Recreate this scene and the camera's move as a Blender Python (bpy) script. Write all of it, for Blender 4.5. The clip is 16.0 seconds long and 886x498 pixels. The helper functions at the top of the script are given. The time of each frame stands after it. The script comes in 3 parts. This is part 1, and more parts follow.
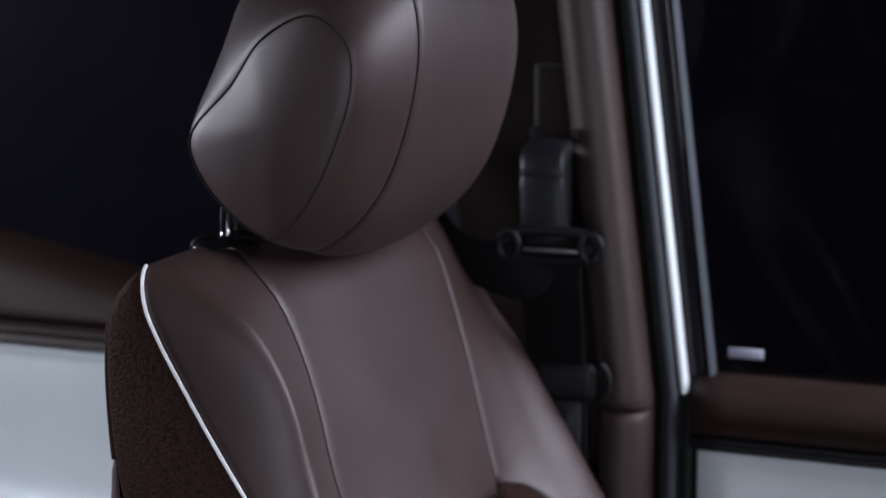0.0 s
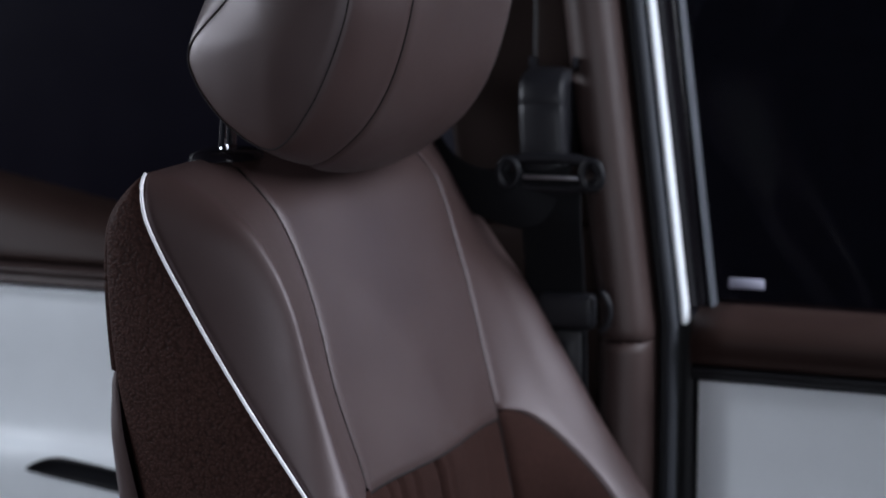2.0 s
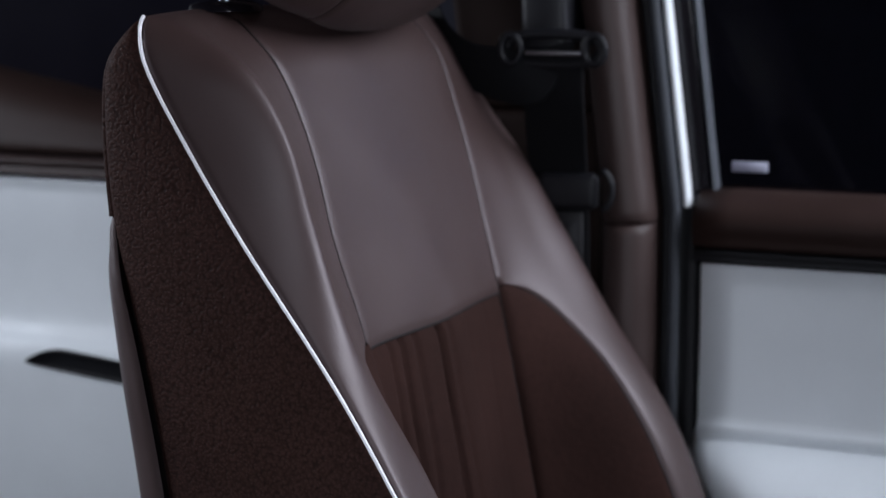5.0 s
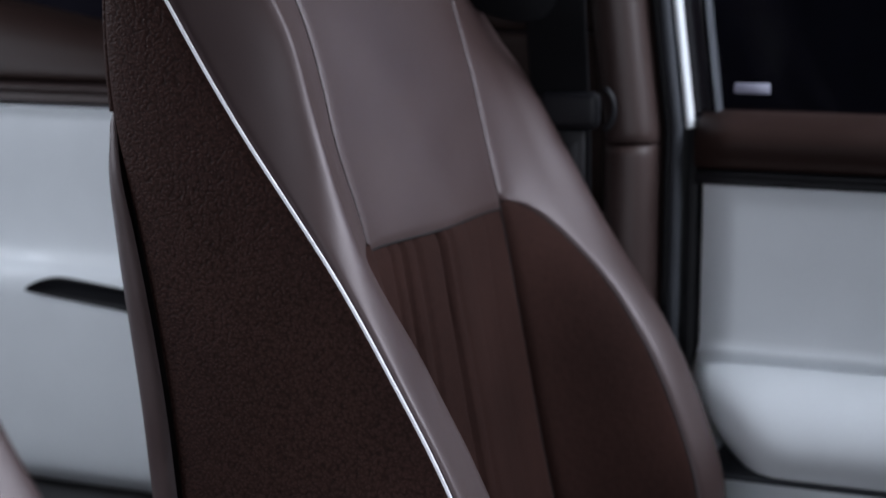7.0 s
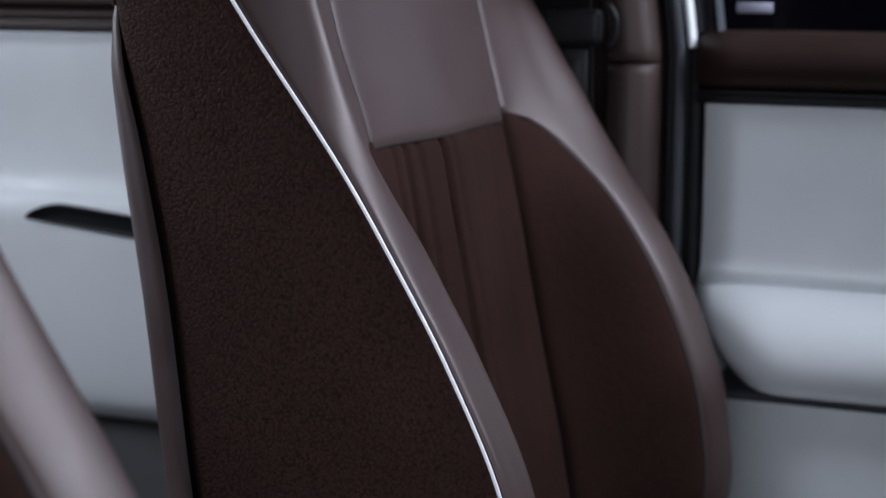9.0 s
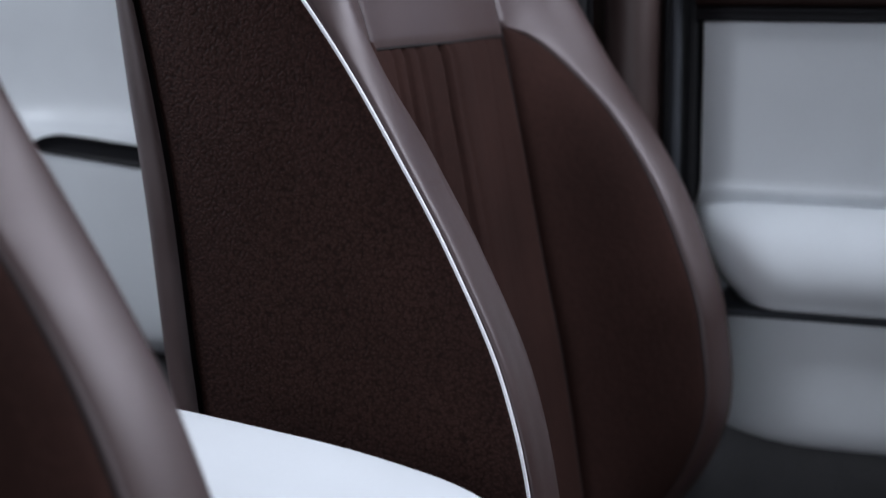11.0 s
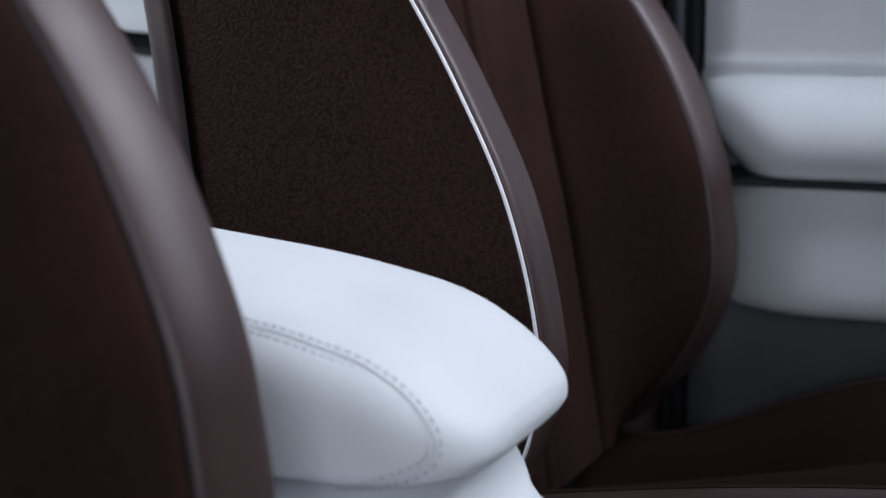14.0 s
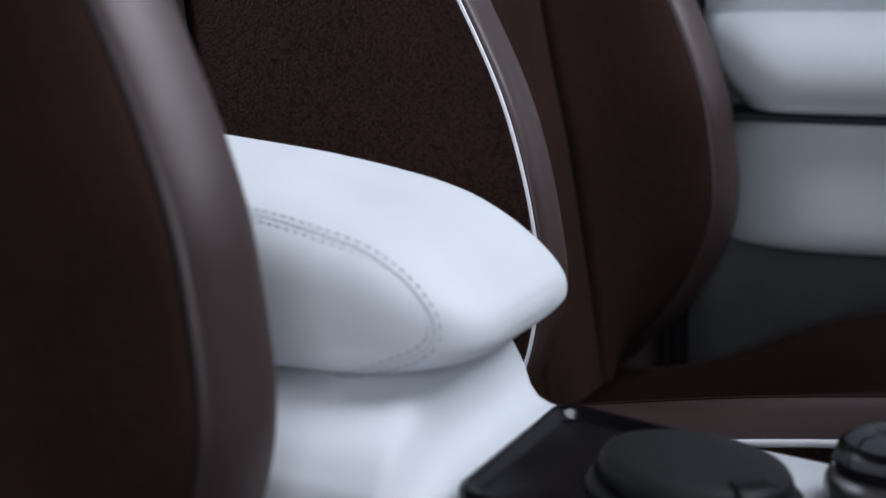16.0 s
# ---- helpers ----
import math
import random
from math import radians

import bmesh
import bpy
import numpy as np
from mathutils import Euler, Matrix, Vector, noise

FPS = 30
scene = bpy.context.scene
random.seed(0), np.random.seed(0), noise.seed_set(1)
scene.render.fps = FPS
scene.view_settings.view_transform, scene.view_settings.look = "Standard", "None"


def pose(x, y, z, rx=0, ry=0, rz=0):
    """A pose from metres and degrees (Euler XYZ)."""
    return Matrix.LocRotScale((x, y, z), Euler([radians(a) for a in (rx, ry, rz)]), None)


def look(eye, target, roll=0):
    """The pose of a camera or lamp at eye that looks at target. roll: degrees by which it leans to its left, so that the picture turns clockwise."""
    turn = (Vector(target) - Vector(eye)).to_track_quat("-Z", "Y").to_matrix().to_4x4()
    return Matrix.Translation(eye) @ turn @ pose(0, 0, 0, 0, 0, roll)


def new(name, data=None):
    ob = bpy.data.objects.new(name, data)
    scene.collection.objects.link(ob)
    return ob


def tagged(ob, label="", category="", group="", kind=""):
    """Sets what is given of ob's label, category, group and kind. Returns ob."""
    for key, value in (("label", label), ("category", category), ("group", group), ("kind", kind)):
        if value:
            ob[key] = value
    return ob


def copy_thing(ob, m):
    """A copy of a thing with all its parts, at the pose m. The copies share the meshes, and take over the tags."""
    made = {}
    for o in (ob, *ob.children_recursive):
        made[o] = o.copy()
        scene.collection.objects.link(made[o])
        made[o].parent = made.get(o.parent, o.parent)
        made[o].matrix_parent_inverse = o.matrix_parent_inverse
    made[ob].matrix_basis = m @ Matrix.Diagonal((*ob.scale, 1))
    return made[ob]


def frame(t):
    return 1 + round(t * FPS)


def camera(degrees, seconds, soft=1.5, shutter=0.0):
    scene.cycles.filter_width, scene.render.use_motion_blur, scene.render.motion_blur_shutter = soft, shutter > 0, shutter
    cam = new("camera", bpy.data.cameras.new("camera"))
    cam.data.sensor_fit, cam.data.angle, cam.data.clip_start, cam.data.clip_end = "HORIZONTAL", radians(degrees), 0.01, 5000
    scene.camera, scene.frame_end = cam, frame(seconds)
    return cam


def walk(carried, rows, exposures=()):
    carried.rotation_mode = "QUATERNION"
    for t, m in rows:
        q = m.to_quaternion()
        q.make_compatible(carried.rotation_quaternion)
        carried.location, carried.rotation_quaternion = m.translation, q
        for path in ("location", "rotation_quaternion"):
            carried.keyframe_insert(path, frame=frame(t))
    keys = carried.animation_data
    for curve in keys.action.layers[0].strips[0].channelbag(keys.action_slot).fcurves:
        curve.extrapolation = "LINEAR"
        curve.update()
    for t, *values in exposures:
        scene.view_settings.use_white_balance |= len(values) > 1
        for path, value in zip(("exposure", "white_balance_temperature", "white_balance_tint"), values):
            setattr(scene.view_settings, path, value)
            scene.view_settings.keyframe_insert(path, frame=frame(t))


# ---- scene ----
cam = camera(30.0, 16.0)
cam.data.dof.use_dof, cam.data.dof.focus_distance, cam.data.dof.aperture_fstop = True, 1.0, 6.3
METRES, EYE, TILT, LEAN, TURN = 0.5, 1.05, -9.0, 0.0, -68.0
# seconds, path in lengths of the slide, yaw, pitch, roll. World: x across the car, y to its rear, z up.
ROWS = [
    (0.0, -0.0000, -0.0001, -0.0000, -0.00, -0.00, 0.00),
    (0.5, -0.0021, -0.0023, -0.0248, -0.06, 0.08, 0.13),
    (1.0, -0.0016, -0.0005, -0.0585, -0.04, 0.12, 0.21),
    (1.5, -0.0007, 0.0011, -0.0873, -0.01, 0.05, 0.26),
    (2.0, 0.0008, 0.0033, -0.1179, 0.02, -0.03, 0.27),
    (2.5, 0.0022, 0.0055, -0.1459, 0.06, -0.13, 0.27),
    (3.0, 0.0040, 0.0082, -0.1773, 0.10, -0.20, 0.25),
    (3.5, 0.0050, 0.0113, -0.2031, 0.14, -0.33, 0.25),
    (4.0, 0.0058, 0.0137, -0.2346, 0.16, -0.41, 0.18),
    (6.5, 0.0054, 0.0238, -0.3921, 0.20, -0.67, -0.04),
    (7.0, 0.0046, 0.0255, -0.4249, 0.19, -0.72, -0.08),
    (7.5, 0.0023, 0.0273, -0.4569, 0.16, -0.75, -0.08),
    (8.0, -0.0006, 0.0299, -0.4906, 0.11, -0.79, -0.13),
    (8.5, -0.0032, 0.0315, -0.5241, 0.07, -0.82, -0.16),
    (9.0, -0.0052, 0.0306, -0.5566, 0.05, -0.87, -0.14),
    (11.5, -0.0083, 0.0163, -0.7249, -0.01, -1.01, 0.37),
    (12.0, -0.0092, 0.0139, -0.7610, -0.02, -1.04, 0.50),
    (12.5, -0.0108, 0.0126, -0.7944, 0.02, -1.04, 0.62),
    (13.0, -0.0087, 0.0123, -0.8318, 0.07, -1.06, 0.68),
    (13.5, -0.0067, 0.0120, -0.8641, 0.17, -1.09, 0.72),
    (14.0, -0.0036, 0.0117, -0.9015, 0.31, -1.08, 0.67),
    (14.5, -0.0017, 0.0102, -0.9344, 0.39, -1.13, 0.62),
    (15.0, -0.0015, 0.0078, -0.9642, 0.40, -1.26, 0.57),
    (15.5, -0.0020, 0.0057, -0.9846, 0.39, -1.38, 0.52),
    (16.0, -0.0017, 0.0041, -0.9980, 0.41, -1.41, 0.45),
]
walk(cam, [(t, pose(0, 0, EYE, 0, 0, TURN) @ pose(0, 0, 0, TILT, LEAN, 0) @ pose(METRES * x, METRES * y, METRES * z, 90 + pitch, roll, yaw)) for t, x, y, z, yaw, pitch, roll in ROWS])

# ---- light ----
world = bpy.data.worlds.new("studio")
scene.world = world
world.use_nodes = True
world.node_tree.nodes["Background"].inputs[0].default_value = (0.35, 0.42, 0.55, 1)
world.node_tree.nodes["Background"].inputs[1].default_value = 0.05


def softbox(name, eye, target, w, h, watts, colour=(0.825, 0.88, 1.0)):
    """A studio softbox: an area lamp that hangs outside the car."""
    data = bpy.data.lights.new(name, "AREA")
    data.shape, data.size, data.size_y, data.energy, data.color = "RECTANGLE", w, h, watts, colour
    ob = new(name, data)
    ob.matrix_world = look(eye, target)
    return ob


softbox("softbox_front", (1.3, -1.9, 1.7), (1.0, 0.4, 0.6), 1.2, 1.0, 50)
softbox("softbox_side", (2.5, -0.8, 1.3), (1.0, 0.45, 0.7), 0.9, 0.9, 13)
softbox("softbox_high", (1.25, -1.25, 2.45), (0.95, 0.3, 0.4), 1.4, 1.2, 52)
softbox("softbox_near", (-1.8, -0.75, 0.95), (1.1, 0.3, 0.45), 1.3, 1.0, 28)
softbox("softbox_rear", (0.45, 2.9, 1.45), (1.3, 0.95, 0.5), 1.0, 0.7, 62)


# ---- materials ----
def material(name, colour, rough=0.5, metal=0.0, spec=0.5, vary=0.12, scale=18.0, bump=0.0, grain=0.0, grain_scale=700.0, sheen=0.0, coat=0.0, wear=0.08, crease=0.0, tint=(1.0, 1.0, 1.0)):
    """A surface with colour variation at two scales, soft bump and, where asked, a leather grain."""
    m = bpy.data.materials.new(name)
    m.use_nodes = True
    nt = m.node_tree
    b = nt.nodes["Principled BSDF"]
    tc = nt.nodes.new("ShaderNodeTexCoord")
    n1 = nt.nodes.new("ShaderNodeTexNoise")
    n1.inputs["Scale"].default_value, n1.inputs["Detail"].default_value = scale, 4
    n2 = nt.nodes.new("ShaderNodeTexNoise")
    n2.inputs["Scale"].default_value, n2.inputs["Detail"].default_value = scale * 22, 3
    nt.links.new(tc.outputs["Object"], n1.inputs["Vector"])
    nt.links.new(tc.outputs["Object"], n2.inputs["Vector"])
    mix = nt.nodes.new("ShaderNodeMath")
    mix.operation = "MULTIPLY_ADD"
    nt.links.new(n2.outputs["Fac"], mix.inputs[0])
    mix.inputs[1].default_value = 0.5
    nt.links.new(n1.outputs["Fac"], mix.inputs[2])
    ramp = nt.nodes.new("ShaderNodeValToRGB")
    ramp.color_ramp.elements[0].position, ramp.color_ramp.elements[1].position = 0.45, 1.05
    ramp.color_ramp.elements[0].color = (*[c * (1 - vary) for c in colour], 1)
    ramp.color_ramp.elements[1].color = (*[min(1, c * (1 + vary)) for c in colour], 1)
    nt.links.new(mix.outputs[0], ramp.inputs[0])
    nt.links.new(ramp.outputs[0], b.inputs["Base Color"])
    rr = nt.nodes.new("ShaderNodeMapRange")
    rr.inputs["From Min"].default_value, rr.inputs["From Max"].default_value = 0.4, 1.1
    rr.inputs["To Min"].default_value, rr.inputs["To Max"].default_value = max(0.02, rough - wear), min(1, rough + wear)
    nt.links.new(mix.outputs[0], rr.inputs["Value"])
    nt.links.new(rr.outputs[0], b.inputs["Roughness"])
    b.inputs["Metallic"].default_value = metal
    b.inputs["Specular IOR Level"].default_value = spec
    b.inputs["Specular Tint"].default_value = (*tint, 1)
    b.inputs["Sheen Weight"].default_value = sheen
    b.inputs["Coat Weight"].default_value = coat
    height = None
    if bump:
        bn = nt.nodes.new("ShaderNodeBump")
        bn.inputs["Strength"].default_value, bn.inputs["Distance"].default_value = bump, 0.001
        nt.links.new(n2.outputs["Fac"], bn.inputs["Height"])
        nt.links.new(bn.outputs[0], b.inputs["Normal"])
        height = bn
    if grain:
        vo = nt.nodes.new("ShaderNodeTexVoronoi")
        vo.feature = "SMOOTH_F1"
        vo.inputs["Scale"].default_value = grain_scale
        wob = nt.nodes.new("ShaderNodeTexNoise")
        wob.inputs["Scale"].default_value = grain_scale * 0.4
        mx = nt.nodes.new("ShaderNodeMix")
        mx.data_type = "VECTOR"
        mx.inputs["Factor"].default_value = 0.003
        nt.links.new(tc.outputs["Object"], mx.inputs[4])
        nt.links.new(wob.outputs["Color"], mx.inputs[5])
        nt.links.new(tc.outputs["Object"], wob.inputs["Vector"])
        nt.links.new(mx.outputs[1], vo.inputs["Vector"])
        bg = nt.nodes.new("ShaderNodeBump")
        bg.invert = True
        bg.inputs["Strength"].default_value, bg.inputs["Distance"].default_value = grain, 0.0012
        nt.links.new(vo.outputs["Distance"], bg.inputs["Height"])
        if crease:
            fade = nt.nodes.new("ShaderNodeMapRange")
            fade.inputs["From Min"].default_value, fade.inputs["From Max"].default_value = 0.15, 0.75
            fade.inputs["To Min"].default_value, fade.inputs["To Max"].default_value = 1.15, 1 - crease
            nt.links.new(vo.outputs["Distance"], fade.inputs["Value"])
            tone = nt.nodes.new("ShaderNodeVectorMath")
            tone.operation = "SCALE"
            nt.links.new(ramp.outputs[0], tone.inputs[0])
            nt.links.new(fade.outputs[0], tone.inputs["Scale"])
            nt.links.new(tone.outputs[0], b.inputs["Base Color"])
        if height:
            nt.links.new(height.outputs[0], bg.inputs["Normal"])
        nt.links.new(bg.outputs[0], b.inputs["Normal"])
    return m


LEATHER = material("brown_leather", (0.038, 0.0215, 0.0198), 0.46, spec=0.6, tint=(1.0, 0.93, 0.96), vary=0.08, bump=0.05, grain=0.06, grain_scale=1400)
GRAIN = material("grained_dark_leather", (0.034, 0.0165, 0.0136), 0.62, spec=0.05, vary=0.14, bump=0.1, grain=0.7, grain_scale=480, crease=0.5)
SUEDE = material("brown_suede", (0.0225, 0.0108, 0.0090), 0.95, spec=0.06, vary=0.3, scale=9, bump=0.5)
SEAM = material("dark_thread", (0.012, 0.009, 0.009), 0.8, spec=0.2)
PIPING = material("white_piping", (0.78, 0.77, 0.80), 0.35, vary=0.05)
WHITE = material("white_leather", (0.74, 0.77, 0.80), 0.5, spec=0.35, vary=0.025, bump=0.06, grain=0.08, grain_scale=900)
PANEL = material("white_door_panel", (0.76, 0.80, 0.83), 0.42, spec=0.4, vary=0.03, bump=0.05)
LABEL = material("pale_label", (0.36, 0.36, 0.45), 0.5)
THREAD = material("grey_stitching", (0.33, 0.33, 0.36), 0.8)
BROWN_THREAD = material("brown_stitching", (0.25, 0.18, 0.15), 0.8)
TRIM = material("brown_trim", (0.025, 0.0132, 0.011), 0.55, spec=0.15, vary=0.12, bump=0.12, grain=0.1, grain_scale=900)
PILLAR = material("brown_pillar_trim", (0.038, 0.0235, 0.0215), 0.5, spec=0.32, vary=0.12, bump=0.12, grain=0.1, grain_scale=900)
SEALGREY = material("grey_seal", (0.040, 0.043, 0.050), 0.6, spec=0.2)
# brown trim with the shade of the belt recess put into its colour
SHADED_TRIM = material("shaded_brown_trim", (0.011, 0.006, 0.005), 0.6, spec=0.07, vary=0.15, bump=0.12, grain=0.1, grain_scale=900)
BLACK = material("black_plastic", (0.008, 0.008, 0.010), 0.42, spec=0.2, vary=0.2, bump=0.08)
MATT = material("matt_black_plastic", (0.016, 0.016, 0.018), 0.6, spec=0.3, vary=0.15, bump=0.1)
RUBBER = material("black_rubber", (0.010, 0.010, 0.012), 0.6, spec=0.3, vary=0.2)
GREYSEAL = material("dark_grey_seal", (0.055, 0.06, 0.07), 0.5, spec=0.4)
WEB = material("black_webbing", (0.005, 0.005, 0.006), 0.75, spec=0.1, bump=0.5)
GLOSS = material("gloss_black", (0.006, 0.005, 0.007), 0.2, spec=0.3, wear=0.04)
CHROME = material("chrome", (0.75, 0.75, 0.78), 0.08, metal=1.0, vary=0.03, wear=0.03)
STEEL = material("dull_steel", (0.35, 0.35, 0.37), 0.35, metal=1.0)
PAINT = material("white_body_paint", (0.84, 0.87, 0.90), 0.5, vary=0.02, coat=0.15)
CARPET = material("dark_carpet", (0.020, 0.018, 0.018), 0.95, spec=0.1, vary=0.4, bump=0.8)
STUDIO = material("dark_studio", (0.03, 0.03, 0.04), 0.9, spec=0.1, vary=0.3)
GLASS = bpy.data.materials.new("window_glass")
GLASS.use_nodes = True
glass_bsdf = GLASS.node_tree.nodes["Principled BSDF"]
glass_bsdf.inputs["Base Color"].default_value = (0.12, 0.12, 0.15, 1)
glass_bsdf.inputs["Transmission Weight"].default_value = 1.0
glass_bsdf.inputs["Roughness"].default_value = 0.0
glass_bsdf.inputs["IOR"].default_value = 1.15
POCKET = material("charcoal_plastic", (0.085, 0.084, 0.088), 0.7, spec=0.2, vary=0.2, bump=0.2)
TINT = material("tinted_glass", (0.005, 0.0045, 0.008), 0.30, spec=0.04, vary=0.1, wear=0.02)


# ---- mesh tools ----
def mesh_object(name, verts, faces, mat, parent=None, label="", smooth=True):
    me = bpy.data.meshes.new(name)
    me.from_pydata([tuple(v) for v in verts], [], faces)
    bm = bmesh.new()
    bm.from_mesh(me)
    bmesh.ops.remove_doubles(bm, verts=bm.verts, dist=1e-6)
    bmesh.ops.recalc_face_normals(bm, faces=bm.faces)
    for fc in bm.faces:
        fc.smooth = smooth
    bm.to_mesh(me)
    bm.free()
    me.materials.append(mat)
    ob = new(name, me)
    if parent:
        ob.parent = parent
    if label:
        tagged(ob, label)
    return ob


def grid_faces(nr, nc, wrap=False, off=0):
    out = []
    for i in range(nr - 1):
        for j in range(nc if wrap else nc - 1):
            k = (j + 1) % nc
            out.append((off + i * nc + j, off + i * nc + k, off + (i + 1) * nc + k, off + (i + 1) * nc + j))
    return out


def tube(name, pts, rad, mat, parent=None, label="", sides=10, flat=1.0, closed=False):
    """A round cord along points, with caps."""
    pts = [Vector(p) for p in pts]
    n = len(pts)
    verts, ref = [], Vector((0.3, 0.2, 1)).normalized()
    for i, p in enumerate(pts):
        a, b = (pts[(i - 1) % n], pts[(i + 1) % n]) if closed else (pts[max(i - 1, 0)], pts[min(i + 1, n - 1)])
        d = (b - a).normalized()
        u = d.cross(ref)
        if u.length < 1e-3:
            u = d.cross(Vector((1, 0, 0)))
        u.normalize()
        ref2 = u.cross(d)
        r = rad(i / (n - 1)) if callable(rad) else rad
        for k in range(sides):
            t = 2 * math.pi * k / sides
            verts.append(p + u * (r * math.cos(t)) + ref2 * (r * flat * math.sin(t)))
    faces = grid_faces(n, sides, True)
    if closed:
        faces += [((n - 1) * sides + k, (n - 1) * sides + (k + 1) % sides, (k + 1) % sides, k) for k in range(sides)]
    else:
        faces += [tuple(range(sides)), tuple(range((n - 1) * sides, n * sides))]
    return mesh_object(name, verts, faces, mat, parent, label)


def box(name, lo, hi, mat, parent=None, label="", bevel=0.004, seg=3, move=None):
    """A rounded block between two corners; move may shape its vertices."""
    bm = bmesh.new()
    bmesh.ops.create_cube(bm, size=1)
    for v in bm.verts:
        v.co = Vector([lo[i] + (v.co[i] + 0.5) * (hi[i] - lo[i]) for i in range(3)])
    if bevel:
        bmesh.ops.bevel(bm, geom=list(bm.edges), offset=bevel, segments=seg, affect="EDGES", profile=0.5)
    if move:
        for v in bm.verts:
            v.co = Vector(move(v.co))
    me = bpy.data.meshes.new(name)
    for fc in bm.faces:
        fc.smooth = bool(bevel)
    bm.to_mesh(me)
    bm.free()
    me.materials.append(mat)
    ob = new(name, me)
    if parent:
        ob.parent = parent
    if label:
        tagged(ob, label)
    return ob


def spline(table):
    """A smooth curve through a short table of (key, value)."""
    ks = [k for k, _ in table]
    vs = [v for _, v in table]
    order = sorted(range(len(ks)), key=lambda i: ks[i])
    ks, vs = [ks[i] for i in order], [vs[i] for i in order]
    n = len(ks)
    m = [(vs[min(i + 1, n - 1)] - vs[max(i - 1, 0)]) / (ks[min(i + 1, n - 1)] - ks[max(i - 1, 0)]) for i in range(n)]

    def f(x):
        if x <= ks[0]:
            return vs[0] + m[0] * (x - ks[0])
        if x >= ks[-1]:
            return vs[-1] + m[-1] * (x - ks[-1])
        i = max(j for j in range(n - 1) if ks[j] <= x)
        h = ks[i + 1] - ks[i]
        t = (x - ks[i]) / h
        return ((1 + 2 * t) * (1 - t) ** 2 * vs[i] + t * (1 - t) ** 2 * h * m[i] + t * t * (3 - 2 * t) * vs[i + 1] + t * t * (t - 1) * h * m[i + 1])
    return f


def catmull(pts, per=8, closed=True):
    pts = [Vector(p) for p in pts]
    n, out = len(pts), []
    for i in range(n if closed else n - 1):
        p0, p1, p2, p3 = [pts[(i + k) % n] if closed else pts[min(max(i + k, 0), n - 1)] for k in (-1, 0, 1, 2)]
        for j in range(per):
            t = j / per
            out.append(0.5 * (2 * p1 + (p2 - p0) * t + (2 * p0 - 5 * p1 + 4 * p2 - p3) * t * t + (3 * p1 - p0 - 3 * p2 + p3) * t ** 3))
    if not closed:
        out.append(pts[-1].copy())
    return out


def empty(name, at, label, category, group="", kind=""):
    ob = new(name)
    ob.empty_display_size = 0.05
    ob.location = at
    return tagged(ob, label, category, group, kind)


def adopt(thing):
    """Bring parts that were made in world places under their thing without moving them."""
    inv = Matrix.Translation(thing.location).inverted()
    for o in thing.children_recursive:
        if o.parent == thing:
            o.matrix_parent_inverse = inv
    return thing


# ---- the studio and the car's shell ----
def slab(name, lo, hi, mat, label, category, kind="structure"):
    return tagged(box(name, lo, hi, mat, bevel=0), label, category, kind=kind)


slab("floor", (-4, -4, -0.45), (5, 5, -0.40), STUDIO, "dark matt studio floor under the car", "floor")
slab("wall_north", (-4, 5, -0.4), (5, 5.1, 3.6), STUDIO, "dark studio wall behind the car", "wall")
slab("wall_south", (-4, -4.1, -0.4), (5, -4, 3.6), STUDIO, "dark studio wall before the car", "wall")
slab("wall_east", (5, -4, -0.4), (5.1, 5, 3.6), STUDIO, "dark studio wall beyond the far door", "wall")
slab("wall_west", (-4.1, -4, -0.4), (-4, 5, 3.6), STUDIO, "dark studio wall on the near side", "wall")
slab("ceiling", (-4, -4, 3.6), (5, 5, 3.7), STUDIO, "dark studio ceiling", "ceiling")
slab("roof", (-0.02, 0.05, 1.30), (1.42, 1.6, 1.34), TRIM, "plain car roof over the seats", "roof")
slab("car_floor", (-0.05, -0.8, -0.03), (1.42, 1.6, 0.0), CARPET, "dark carpeted floor of the car", "floor")

# ---- seat shape ----
# Everything about the seat's back is told by curves over the height z; u is the distance from the seat's middle, y goes to the rear.
Y_MID = spline([(0.20, 0.362), (0.385, 0.392), (0.476, 0.412), (0.575, 0.432), (0.648, 0.447), (0.70, 0.461), (0.77, 0.481), (0.832, 0.504), (0.88, 0.532)])
Y_CREST = spline([(0.195, 0.373), (0.257, 0.314), (0.33, 0.281), (0.411, 0.285), (0.466, 0.301), (0.536, 0.333), (0.63, 0.396), (0.686, 0.430), (0.741, 0.464), (0.785, 0.498), (0.835, 0.534), (0.88, 0.552)])
Y_PIPE = spline([(0.20, 0.365), (0.286, 0.300), (0.32, 0.288), (0.37, 0.285), (0.455, 0.305), (0.53, 0.340), (0.588, 0.374), (0.65, 0.414), (0.735, 0.478), (0.794, 0.518), (0.842, 0.546), (0.88, 0.555)])
Y_BACK = spline([(0.20, 0.492), (0.43, 0.525), (0.558, 0.540), (0.652, 0.557), (0.736, 0.576), (0.80, 0.582), (0.85, 0.578), (0.88, 0.566)])
U_SEAM = spline([(0.20, 0.110), (0.65, 0.112), (0.74, 0.116), (0.80, 0.119), (0.85, 0.125)])
Y_SHOULDER = spline([(0.195, 0.362), (0.257, 0.312), (0.33, 0.281), (0.37, 0.281), (0.455, 0.301), (0.53, 0.336), (0.588, 0.369), (0.65, 0.402), (0.70, 0.424), (0.75, 0.442), (0.80, 0.459), (0.835, 0.482), (0.88, 0.530)])
SHELL = spline([(0.20, 0.034), (0.45, 0.034), (0.60, 0.033), (0.66, 0.029), (0.71, 0.020), (0.745, 0.010), (0.77, 0.005), (0.835, 0.002)])
Z_TOP = 0.835


